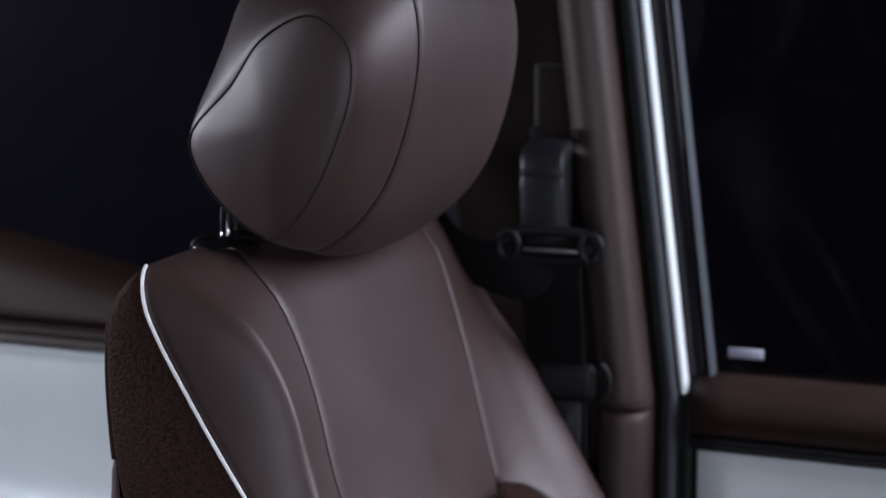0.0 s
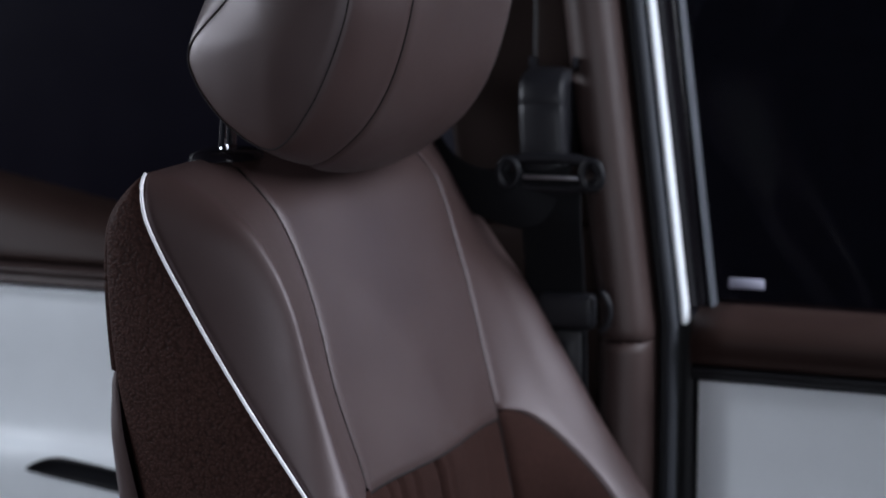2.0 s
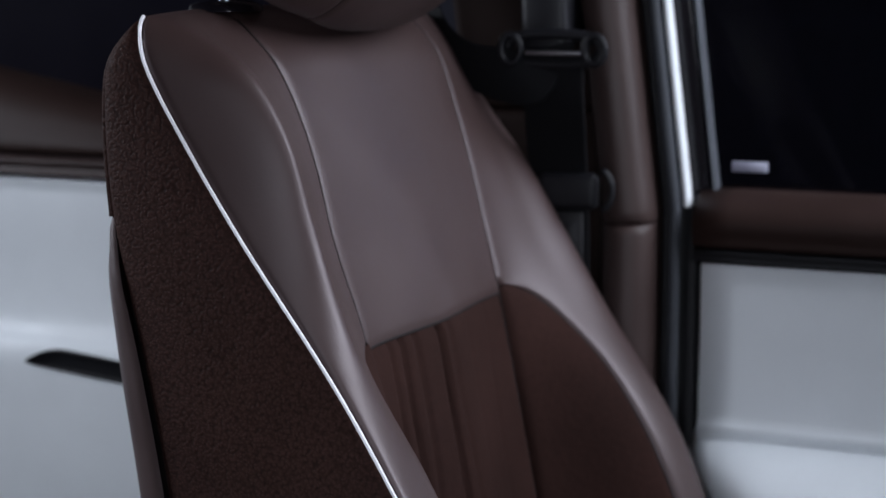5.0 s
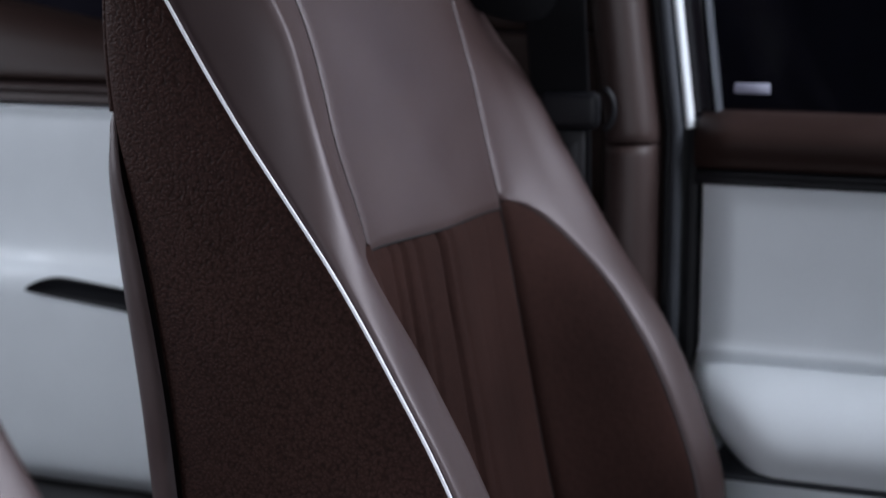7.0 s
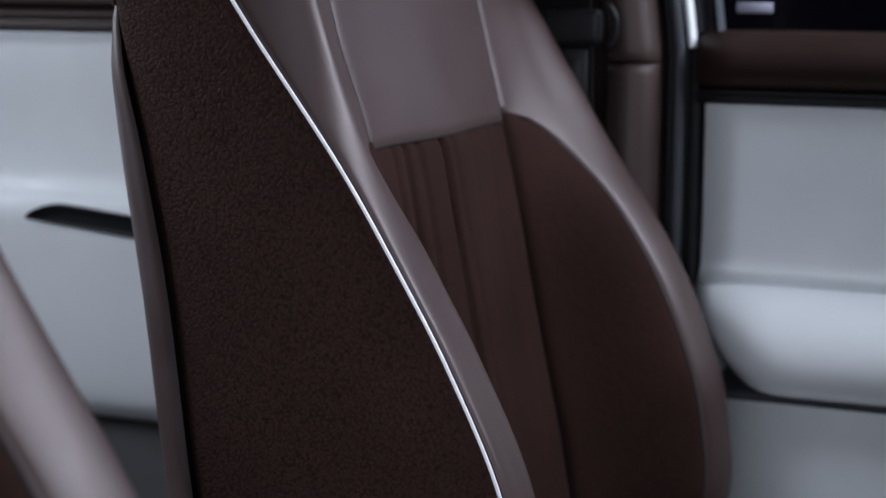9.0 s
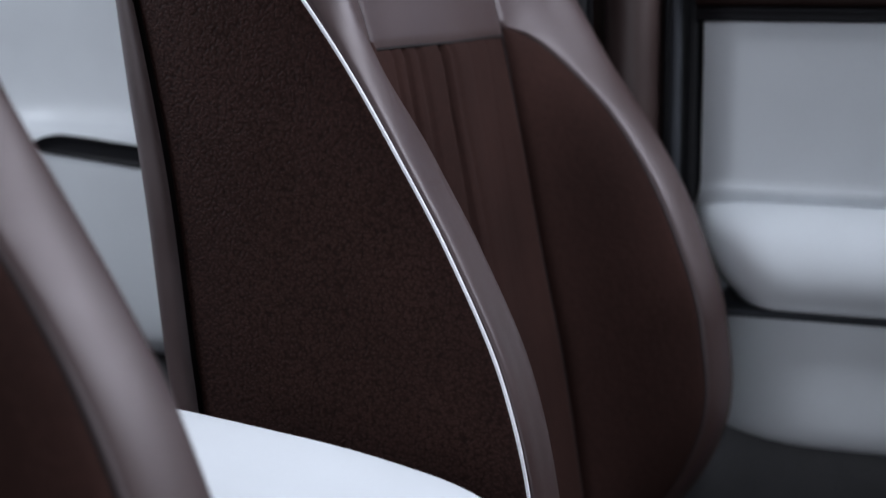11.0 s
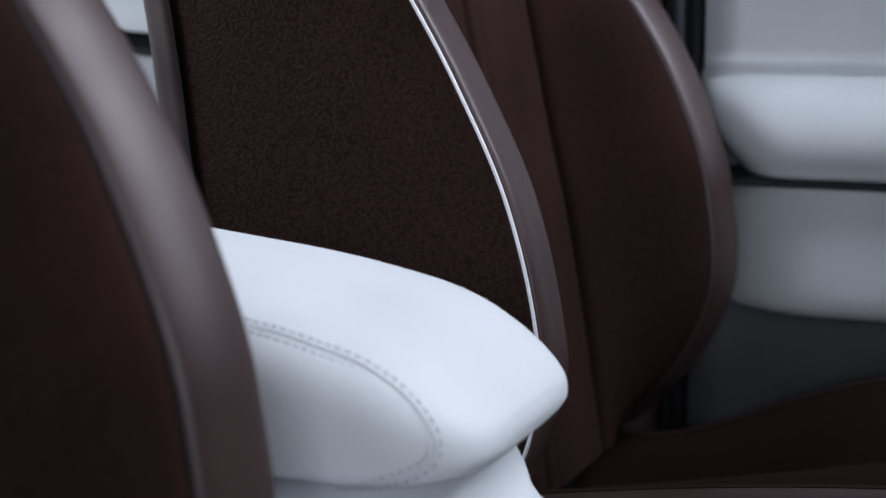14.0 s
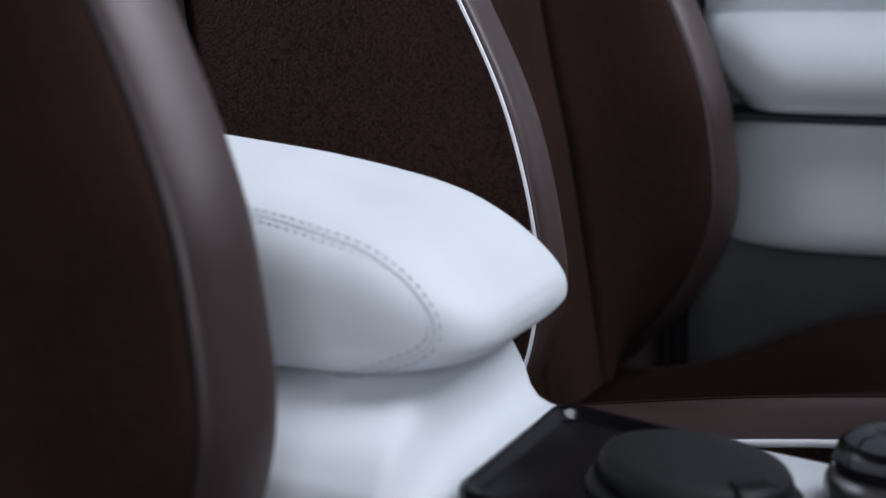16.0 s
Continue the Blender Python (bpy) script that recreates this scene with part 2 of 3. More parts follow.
def section(z, side=1):
    """Eight points from the middle of the front, over bolster and side, to the middle of the back, as (u, y). side: minus for the flank with the taller shoulder."""
    yc, yf, yp, yb, us = Y_MID(z), Y_CREST(z), Y_PIPE(z), Y_BACK(z), U_SEAM(z)
    low = min(1, max(0, (0.72 - z) / 0.14))
    low = low * low * (3 - 2 * low)
    if side < 0:
        yf = Y_SHOULDER(z)
        us += 0.0065 * math.exp(-((z - 0.72) / 0.045) ** 2)
    else:
        yp = max(yp, yf + 0.020)
    u2 = max(us + 0.028, 0.174 if side < 0 else 0.168)
    y2 = (yf + (0.006 if side < 0 else 0.011)) * low + (yc + (yf - yc) * 0.5) * (1 - low)
    return [(0, yc - 0.004), (us, yc), (u2, y2), (0.201 if side < 0 else 0.208, yf), (0.221, yp), (0.221, yb), (0.194, yb + SHELL(z)), (0, yb + SHELL(z) + 0.012)]


def cat1(p, s):
    i = min(int(s), len(p) - 2)
    t = s - i
    p1, p2 = p[i], p[i + 1]
    p0 = p[i - 1] if i > 0 else (-p[1][0], p[1][1])
    p3 = p[i + 2] if i + 2 < len(p) else (-p[-2][0], p[-2][1])
    d0, d1, d2 = math.dist(p0, p1) + 1e-6, math.dist(p1, p2) + 1e-6, math.dist(p2, p3) + 1e-6
    out = []
    for a in (0, 1):
        m1, m2 = (p2[a] - p0[a]) / (d0 + d1) * d1, (p3[a] - p1[a]) / (d1 + d2) * d1
        out.append((2 * t ** 3 - 3 * t * t + 1) * p1[a] + (t ** 3 - 2 * t * t + t) * m1 + (3 * t * t - 2 * t ** 3) * p2[a] + (t ** 3 - t * t) * m2)
    return out


def back_point(s, v):
    """The seat back's skin. s: 0 to 7 from front middle to rear middle (minus: other side); v: height, past Z_TOP it folds over the top."""
    side = -1 if s < 0 else 1
    s = abs(s)
    if v <= Z_TOP:
        u, y = cat1(section(v, side), s)
        return Vector((side * u, y, v))
    a = (v - Z_TOP) / 0.05 * math.pi / 2
    k = 1 - math.cos(a)
    z = Z_TOP + 0.0435 * math.sin(a)
    u, y = cat1(section(z, side), s)
    y = y + (0.556 - y) * k
    un = u / 0.223
    u = u * (1 - 0.06 * k)
    z -= (0.005 if side < 0 else 0.015) * un ** 4 * math.sin(a)
    return Vector((side * u, y, z))


def back_normal(s, v):
    if v > Z_TOP + 0.046:
        return Vector((0, 0, 1))
    e = 1e-3
    a = back_point(s + e, v) - back_point(s - e, v)
    v1 = min(v + e, Z_TOP + 0.0495)
    b = back_point(s, v1) - back_point(s, v1 - 2 * e)
    n = a.cross(b)
    if n.length < 1e-12:
        return Vector((0, 0, 1))
    return n.normalized()


def patch(name, s0, s1, v0, v1, mat, parent, x0, ns=20, nv=70, dip=0.0022, reach=0.006, edge_v=(False, False), puff=None, label=""):
    """A leather panel of the seat back between two seams s0(v), s1(v); its edges turn down into the seams."""
    verts = []
    for i in range(nv + 1):
        v = v0 + (v1 - v0) * i / nv
        a, b = s0(v), s1(v)
        row = []
        for j in range(ns + 1):
            t = 0.5 - 0.5 * math.cos(math.pi * j / ns)
            s = a + (b - a) * t
            row.append((s, back_point(s, v)))
        for s, p in row:
            da, db = (p - row[0][1]).length, (p - row[-1][1]).length
            d = min(da if abs(a) < 6.99 else 1, db if abs(b) < 6.99 else 1)
            if edge_v[0]:
                d = min(d, v - v0)
            if edge_v[1]:
                d = min(d, v1 - v)
            q = max(0, 1 - d / reach)
            off = -dip * q * q + (puff(p, v) if puff else 0)
            p = p + back_normal(s, v) * off
            verts.append((x0 + p.x, p.y, p.z))
    return mesh_object(name, verts, grid_faces(nv + 1, ns + 1), mat, parent, label)


def suede_edge(v):
    """Where the suede of the bolster gives way to smooth leather."""
    k = min(1.0, max(0.0, (0.653 - v) / 0.095))
    return 1 + (1 - (1 - k) ** 2.5) ** 0.42


def flutes(p, v):
    """Shallow sewn pleats of the suede insert."""
    out = 0
    for c, deep in ((-0.080, 0.0012), (-0.062, 0.0020), (-0.046, 0.0012), (-0.012, 0.0052), (0.006, 0.0012), (0.040, 0.0004), (0.075, 0.0004)):
        c += 0.004 * noise.noise((c * 90, 0.3, v * 9))
        out -= 2.6 * deep * math.exp(-((p.x - c) / 0.0026) ** 2)
    return out + 0.0016 * noise.noise((p.x * 34, p.y * 6, v * 7))


def swell(p, v):
    """The bolster's suede face rises steeply out of the seam and rounds over towards the leather."""
    u0, u1 = U_SEAM(v), abs(back_point(suede_edge(v), v).x)
    if u1 - u0 < 0.004:
        return 0.0
    t = min(1.0, max(0.0, (abs(p.x) - u0) / (u1 - u0)))
    return 0.42 * (u1 - u0) * t ** 0.65 * (1 - t) ** 1.3


def shell_rise(p, v):
    """The hard back shell lies proud of the cover and fades out at its top."""
    k = min(1.0, max(0.0, (0.745 - v) / 0.05))
    return 0.005 * k * k * (3 - 2 * k)


def seat(x0):
    thing = empty("car_seat", (x0, 0.45, 0.0), "brown leather front seat with suede insert and white piping", "car seat", "front seats of the car")
    top = Z_TOP + 0.0498
    patch("backrest_panel", lambda v: -1, lambda v: 1, 0.647, top, LEATHER, thing, x0, 24, 60, edge_v=(True, False), label="smooth brown leather upper panel")
    patch("backrest_insert", lambda v: -1, lambda v: 1, 0.20, 0.647, SUEDE, thing, x0, 120, 60, edge_v=(False, True), puff=flutes, label="pleated brown suede insert")
    for sd in (-1, 1):
        patch("bolster_face", lambda v: sd * 1, lambda v: sd * suede_edge(v), 0.20, 0.652, SUEDE, thing, x0, 24, 80, puff=swell, label="dark brown suede bolster face")
        patch("bolster", lambda v: sd * suede_edge(v), lambda v: sd * 4, 0.20, top, LEATHER, thing, x0, 36, 110, label="smooth brown leather bolster")
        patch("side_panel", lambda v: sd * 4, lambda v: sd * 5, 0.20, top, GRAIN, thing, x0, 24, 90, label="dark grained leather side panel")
        pts = []
        for i in range(110):
            v = 0.215 + (Z_TOP + 0.046 - 0.215) * i / 109
            p = back_point(sd * 4, v) + back_normal(sd * 4, v) * 0.0008
            pts.append((x0 + p.x, p.y, p.z))
        tube("piping", pts, 0.0012, PIPING, thing, "thin white piping", 8)
    for sd in (-1, 1):
        line = [back_point(sd * 1, 0.215 + (Z_TOP + 0.03 - 0.215) * i / 79) for i in range(80)]
        tube("seam", [(x0 + p.x, p.y + 0.0019, p.z) for p in line], 0.0007, SEAM, thing, sides=6)
        line = [back_point(sd * suede_edge(v), v) - back_normal(sd * suede_edge(v), v) * 0.0022 for v in [0.215 + (0.6525 - 0.215) * (1 - (1 - i / 79) ** 2) for i in range(80)]]
        tube("seam", [(x0 + p.x, p.y, p.z) for p in line], 0.0011, SEAM, thing, sides=6)
    line = [back_point(-1 + 2 * i / 40, 0.647) - back_normal(-1 + 2 * i / 40, 0.647) * 0.0022 for i in range(41)]
    tube("seam", [(x0 + p.x, p.y, p.z) for p in line], 0.0011, SEAM, thing, sides=6)
    patch("back_shell", lambda v: 5, lambda v: 7, 0.20, 0.745, LEATHER, thing, x0, 16, 60, edge_v=(False, True), puff=shell_rise)
    patch("back_shell", lambda v: -5, lambda v: -7, 0.20, 0.745, LEATHER, thing, x0, 16, 60, edge_v=(False, True), puff=shell_rise)
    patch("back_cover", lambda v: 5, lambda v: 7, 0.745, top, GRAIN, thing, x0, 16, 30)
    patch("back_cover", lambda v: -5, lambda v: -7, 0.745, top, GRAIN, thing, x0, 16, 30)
    core = []
    for i in range(50):
        v = 0.20 + (top - 0.20) * i / 49
        ring = [k * 0.25 for k in range(-28, 28)]
        core += [(lambda p: (x0 + p.x, p.y, p.z))(back_point(s, v) - back_normal(s, v) * 0.0075) for s in ring]
    mesh_object("seat_core", core, grid_faces(50, 56, True) + [tuple(range(56))], SEAM, thing)
    cushion(thing, x0)
    headrest(thing, x0 - 0.010)
    for sd in (-1, 1):
        post_sleeve(thing, x0 - 0.010 + sd * 0.106, 0.554)
    adopt(thing)
    thing.rotation_euler.z = radians(-3.3)
    return thing


def cushion(thing, x0):
    """Seat cushion: a suede well between two leather bolsters, with piping along the edge."""
    def prof(t, y):
        """How the cushion rises and falls along its length."""
        lift = 0.012 * math.sin(max(0, min(1, (0.35 - y) / 0.5)) * math.pi)
        k = min(1, max(0, (y + 0.16) / 0.08))
        drop = 0.06 * (1 - k) ** 2
        k2 = min(1, max(0, (t + 0.05) / 0.20))
        k3 = min(1, max(0, (0.34 - y) / 0.20))
        k3 = k3 * k3 * (3 - 2 * k3)
        return lift - drop + 0.11 * (0.20 - y) - (0.064 - 0.036 * k3) * k2 * k2 * (3 - 2 * k2)
    ys = [-0.16 + 0.56 * i / 40 for i in range(41)]

    def strip(name, us, zs, mat, label=""):
        verts = []
        for y in ys:
            for u, z in zip(us, zs):
                verts.append((x0 + u, y, z + prof(u, y)))
        return mesh_object(name, verts, grid_faces(41, len(us)), mat, thing, label)

    def arc(pts):
        c = catmull([(a, 0, b) for a, b in pts], 6, False)
        return [p.x for p in c], [p.z for p in c]
    for sd in (-1, 1):
        us, zs = arc([(0.120 * sd, 0.222), (0.150 * sd, 0.252), (0.178 * sd, 0.268), (0.196 * sd, 0.272)])
        strip("cushion_bolster_face", us, zs, SUEDE)
        us, zs = arc([(0.196 * sd, 0.2715), (0.214 * sd, 0.270), (0.230 * sd, 0.263), (0.236 * sd, 0.254)])
        strip("cushion_bolster", us, zs, LEATHER)
        us, zs = arc([(0.236 * sd, 0.254), (0.240 * sd, 0.20), (0.236 * sd, 0.10), (0.225 * sd, 0.04)])
        strip("cushion_side", us, zs, GRAIN)
        tube("cushion_piping", [(x0 + 0.238 * sd, y, 0.255 + prof(0.236 * sd, y)) for y in ys], 0.0024, PIPING, thing, "thin white piping", 8)
    us, zs = arc([(-0.120, 0.222), (-0.06, 0.226), (0, 0.228), (0.06, 0.226), (0.120, 0.222)])
    strip("cushion_insert", us, zs, SUEDE)
    verts = []
    for k in range(9):
        t = k / 8
        verts += [(x0 - 0.236 + 0.472 * t, -0.16, 0.03), (x0 - 0.236 + 0.472 * t, -0.16, (0.228 + 0.03 * abs(2 * t - 1) ** 2) - 0.06)]
    mesh_object("cushion_front", verts, [(2 * k, 2 * k + 2, 2 * k + 3, 2 * k + 1) for k in range(8)], LEATHER, thing)
    box("seat_base", (x0 - 0.20, -0.12, -0.02), (x0 + 0.20, 0.46, 0.125), BLACK, thing, "black plastic seat base", 0.01)


# ---- headrest ----
def headrest(seat_thing, x0):
    """The headrest and its posts, as a part of its seat."""
    outline = catmull([(0, 0.505, 0.859), (0, 0.466, 0.878), (0, 0.436, 0.915), (0, 0.417, 0.965), (0, 0.409, 1.015), (0, 0.416, 1.058), (0, 0.440, 1.083),
                       (0, 0.495, 1.084), (0, 0.552, 1.063), (0, 0.575, 1.016), (0, 0.583, 0.965), (0, 0.573, 0.931), (0, 0.538, 0.893)], 8)
    oval = catmull([(0, 0.511, 0.885), (0, 0.482, 0.915), (0, 0.461, 0.957), (0, 0.452, 0.990), (0, 0.457, 1.016), (0, 0.484, 1.032), (0, 0.520, 1.016), (0, 0.545, 0.985),
                    (0, 0.577, 0.953), (0, 0.573, 0.927), (0, 0.546, 0.898)], 8)
    n = len(outline)
    mid = Vector((0, 0.490, 0.970))

    def resample(loop, m):
        seg = [(loop[(i + 1) % len(loop)] - loop[i]).length for i in range(len(loop))]
        total, out, i, acc = sum(seg), [], 0, 0.0
        for k in range(m):
            d = total * k / m
            while acc + seg[i] < d:
                acc += seg[i]
                i += 1
            out.append(loop[i].lerp(loop[(i + 1) % len(loop)], (d - acc) / seg[i]))
        return out
    outline, oval = resample(outline, n), resample(oval, n)

    def ring(u, depth=0.0):
        """The outline at the distance u from the middle, shrunk as the sides round off."""
        k = (1 - (abs(u) / 0.150) ** 2.5) ** (1 / 2.5)
        k = k - depth / 0.1
        return [Vector((x0 + u, mid.y + (p.y - mid.y) * k, mid.z + (p.z - mid.z) * k)) for p in outline]
    seam = 0.083
    rows = [(-seam, 0.0024), (-seam + 0.0015, 0.0008), (-seam + 0.004, 0)] + [(-0.076 + 0.152 * i / 16, 0) for i in range(17)] + [(seam - 0.004, 0), (seam - 0.0015, 0.0008), (seam, 0.0024)]
    verts = [v for u, d in rows for v in ring(u, d)]
    thing = mesh_object("headrest", verts, grid_faces(len(rows), n, True), LEATHER, seat_thing, "smooth brown leather headrest")
    for sd in (-1, 1):
        base, end = ring(sd * seam), [Vector((x0 + sd * (0.127 - 0.03 * (p.y - 0.515)), p.y - 0.008, p.z)) for p in oval]
        verts, steps = [], 14
        for i in range(steps + 1):
            t = i / steps
            d = min(t, 1 - t) * 0.045
            dip = 0.0013 * max(0, 1 - d / 0.004) ** 2
            for a, b in zip(base, end):
                w = t ** 1.25
                p = a.lerp(b, t)
                p.x = a.x + (b.x - a.x) * math.sin(w * math.pi * 0.36) / math.sin(math.pi * 0.36)
                q = p - Vector((x0, mid.y, mid.z))
                bulge = 0.003 * math.sin(math.pi * t)
                p = p + q.normalized() * (bulge - dip)
                verts.append(p)
        mesh_object("headrest_band", verts, grid_faces(steps + 1, n, True), LEATHER, thing)
        c = sum(end, Vector()) / n
        verts = []
        for i in range(13):
            t = i / 12
            dip = 0.0013 * max(0, 1 - t * 0.05 / 0.004) ** 2
            for b in end:
                p = b.lerp(c, t * 0.999)
                p.x += sd * (0.009 * math.sin(t * math.pi / 2) - dip)
                verts.append(p)
        mesh_object("headrest_side", verts, grid_faces(13, n, True), LEATHER, thing, "oval brown leather side panel")
        tube("seam", [p - Vector((sd * 0.0006, 0, 0)) for p in end], 0.0006, SEAM, thing, sides=6, closed=True)
        tube("seam", ring(sd * seam, 0.0012), 0.0008, SEAM, thing, sides=6, closed=True)
    for sd in (-1, 1):
        px = x0 + sd * 0.106
        tube("post", [(px, 0.556, 0.80), (px, 0.554, 0.86), (px, 0.552, 0.899), (px, 0.548, 0.911), (px, 0.538, 0.919), (px, 0.512, 0.926)], 0.0062, CHROME, thing, "chrome post", 16)


def post_sleeve(seat_thing, x, y):
    """The black collar through which a headrest post enters the seat."""
    prof = [(0.0, 0.004), (0.010, 0.0042), (0.017, 0.003), (0.023, 0.000), (0.024, -0.004)]
    verts = []
    for r, h in prof:
        for k in range(28):
            a = 2 * math.pi * k / 28
            verts.append((x + r * 1.35 * math.cos(a), y + r * 0.95 * math.sin(a), 0.8790 + h))
    mesh_object("post_sleeve", verts, grid_faces(len(prof), 28, True), GLOSS, seat_thing, "gloss black post sleeve")


FAR, NEAR = 1.10, 0.284
far_seat = seat(FAR)
# the near seat stands a little higher and further forward on its rails
near_seat = copy_thing(far_seat, pose(NEAR + 0.0350, 0.4725, 0.0185, -0.45, 0, -4.25))


# ---- armrest and console ----
Z_ARM = spline([(0.24, 0.405), (0.27, 0.420), (0.30, 0.4315), (0.36, 0.445), (0.42, 0.453), (0.50, 0.461), (0.62, 0.464)])
ARM_SEAM = [(0.55, 2.31), (0.309, 2.350), (0.251, 2.350), (0.192, 2.375), (0.138, 2.395), (0.089, 2.52), (0.061, 2.758), (0.05, 3.002), (0.055, 3.194), (0.085, 3.48), (0.150, 3.85), (0.20, 4.10)]


def arm_point(t, a, lift=0.0):
    """The armrest's skin. t: 0 at the nose to 1 at the rear; a: angle round the section."""
    x0, w0, y0, y1 = 0.690, 0.094, 0.238, 0.64
    y = y0 + (y1 - y0) * t
    e = min(1.0, (y - y0) / 0.085)
    k = (1 - (1 - e) ** 2.3) ** (1 / 2.3)
    w = w0 * (0.50 + 0.50 * k) + lift
    zt, zb = Z_ARM(y) + lift, 0.3515 + 0.009 * (1 - k) - lift
    zm = zb + (zt - zb) * 0.40
    ca, sa = math.cos(a), math.sin(a)
    px = x0 + w * math.copysign(abs(ca) ** 0.52, ca)
    hz = (zt - zm) if sa > 0 else (zm - zb)
    hz *= 0.20 + 0.80 * k
    return Vector((px, y - lift * (1 - k), zm + hz * math.copysign(abs(sa) ** 0.70, sa)))


def smooth_box_ring(cx, cy, wx, wy, r, n=8):
    """A rounded rectangle as points (x, y)."""
    out = []
    for sx, sy, a0 in ((1, 1, 0), (-1, 1, 90), (-1, -1, 180), (1, -1, 270)):
        for k in range(n + 1):
            a = radians(a0 + 90 * k / n)
            out.append((cx + sx * (wx - r) + r * math.cos(a), cy + sy * (wy - r) + r * math.sin(a)))
    return out


def deck(y):
    """The console's height along its length."""
    return 0.3125 + 0.12 * (y - 0.24) if y < 0.24 else 0.3125


def console():
    thing = empty("centre_console", (0.68, 0.2, 0.0), "white leather centre console with padded armrest and black tray", "console")
    ys = [-0.5, -0.3, -0.1, 0.0, 0.1, 0.18, 0.225, 0.24, 0.248, 0.255, 0.2605, 0.264, 0.270, 0.33, 0.45, 0.7]
    zt = [deck(y) for y in ys[:7]] + [0.3135, 0.3155, 0.3200, 0.3285, 0.340, 0.351, 0.3535, 0.3535, 0.3535]
    wn = [0.074, 0.074, 0.075, 0.076, 0.079, 0.082, 0.084, 0.084, 0.082, 0.079, 0.077, 0.076, 0.076, 0.078, 0.080, 0.08]
    verts, cols = [], 0
    for y, z, w in zip(ys, zt, wn):
        g = 0.022 * min(1, max(0, (y - 0.16) / 0.08))
        sec = catmull([(-w - 0.012 - g, 0, 0.0), (-w - 0.014 - g, 0, 0.15), (-w - 0.016 - g, 0, z - 0.06), (-w - 0.008 - g, 0, z - 0.026), (-w + 0.006 - 0.5 * g, 0, z - 0.008), (-w + 0.03, 0, z), (0, 0, z + 0.001),
                       (w - 0.03, 0, z), (w - 0.008, 0, z - 0.002), (w + 0.004, 0, z - 0.014), (w + 0.012, 0, z - 0.05), (w + 0.022, 0, 0.15), (w + 0.03, 0, 0.0)], 6, False)
        cols = len(sec)
        flare = 0.022 * min(1, max(0, (0.22 - y) / 0.08))
        verts += [(0.662 + p.x + (flare if p.x > w - 0.04 else 0) + 0.015 * min(1, max(0, (y - 0.1) / 0.2)), y, p.z) for p in sec]
    mesh_object("console_body", verts, grid_faces(len(ys), cols), WHITE, thing, "white padded body")

    # the armrest pad with its stitching
    n, rows, verts = 56, 50, []
    for i in range(rows + 1):
        t = (i / rows) ** 2.0
        verts += [arm_point(t, 2 * math.pi * k / n) for k in range(n)]
    nose = sum((Vector(v) for v in verts[:n]), Vector()) / n + Vector((0, -0.003, 0))
    verts.append(nose)
    pad = mesh_object("armrest", verts, grid_faces(rows + 1, n, True) + [(len(verts) - 1, k, (k + 1) % n) for k in range(n)], WHITE, thing, "padded white leather armrest")
    path = catmull([(t, a, 0) for t, a in ARM_SEAM], 30, False)
    pts = [arm_point(max(0.0, p.x), p.y, 0.0002) for p in path]
    skin = [(arm_point(max(0.0, p.x), p.y, 0.001) - arm_point(max(0.0, p.x), p.y)).normalized() for p in path]
    tube("armrest_seam", pts, 0.00016, THREAD, pad, sides=5)
    run, marks = 0.0, [0]
    for i in range(1, len(pts)):
        run += (pts[i] - pts[i - 1]).length
        if run > 0.0046:
            marks.append(i)
            run = 0.0
    for sd in (-1, 1):
        for i, j in zip(marks, marks[1:]):
            a, b = pts[i], pts[j]
            d = b - a
            c = (a + b) / 2
            out = skin[i]
            side = d.cross(out).normalized() * (0.0030 * sd)
            p, q = c + side - d * 0.31 + out * 0.0002, c + side + d * 0.31 + out * 0.0002
            tube("stitch", [p, (p + q) / 2 + out * 0.0003, q], 0.00036, THREAD, pad, sides=5)

    # gloss black tray
    rim = smooth_box_ring(0.658, 0.1805, 0.079, 0.0585, 0.014)
    loops = [(1.0, 0.0, -0.003), (1.0, 0.0, 0.004), (0.985, 0.0, 0.0068), (0.94, 0.0, 0.0070), (0.915, 0.0, 0.0055), (0.89, 0.0, 0.0022), (0.86, 0.0, 0.0016), (0.4, 0, 0.0016), (0.01, 0, 0.0016)]
    verts = []
    for k, _, h in loops:
        for x, y in rim:
            px, py = 0.658 + (x - 0.658) * k * (0.88 + 0.12 * (y - 0.091) / 0.148), 0.1805 + (y - 0.1805) * k
            verts.append((px, py, deck(py) + h))
    tray = mesh_object("tray", verts, grid_faces(len(loops), len(rim), True), GLOSS, thing, "gloss black plastic tray")

    # round lidded cup on the tray
    def turned(name, prof, cx, cy, mat, parent, label="", sides=48, cap=True, slope=0.0):
        vs = [(cx + r * math.cos(2 * math.pi * k / sides), cy + r * math.sin(2 * math.pi * k / sides), z + slope * r * math.sin(2 * math.pi * k / sides)) for r, z in prof for k in range(sides)]
        fs = grid_faces(len(prof), sides, True) + ([tuple(range((len(prof) - 1) * sides, len(prof) * sides))] if cap else [])
        return mesh_object(name, vs, fs, mat, parent, label)
    cx, cy, slope = 0.656, 0.146, 0.11
    turned("cup_ring", [(0.048, 0.285), (0.0515, 0.298), (0.0515, 0.3045), (0.0500, 0.3085), (0.0465, 0.3095)], cx, cy, BLACK, tray, "black cup holder ring", slope=slope)
    turned("cup_lid", [(0.0435, 0.3085), (0.0450, 0.3120), (0.0452, 0.3165), (0.0432, 0.3200), (0.039, 0.3216), (0.02, 0.3222)], cx, cy, MATT, tray, "matt black round lid", slope=slope)
    vs = []
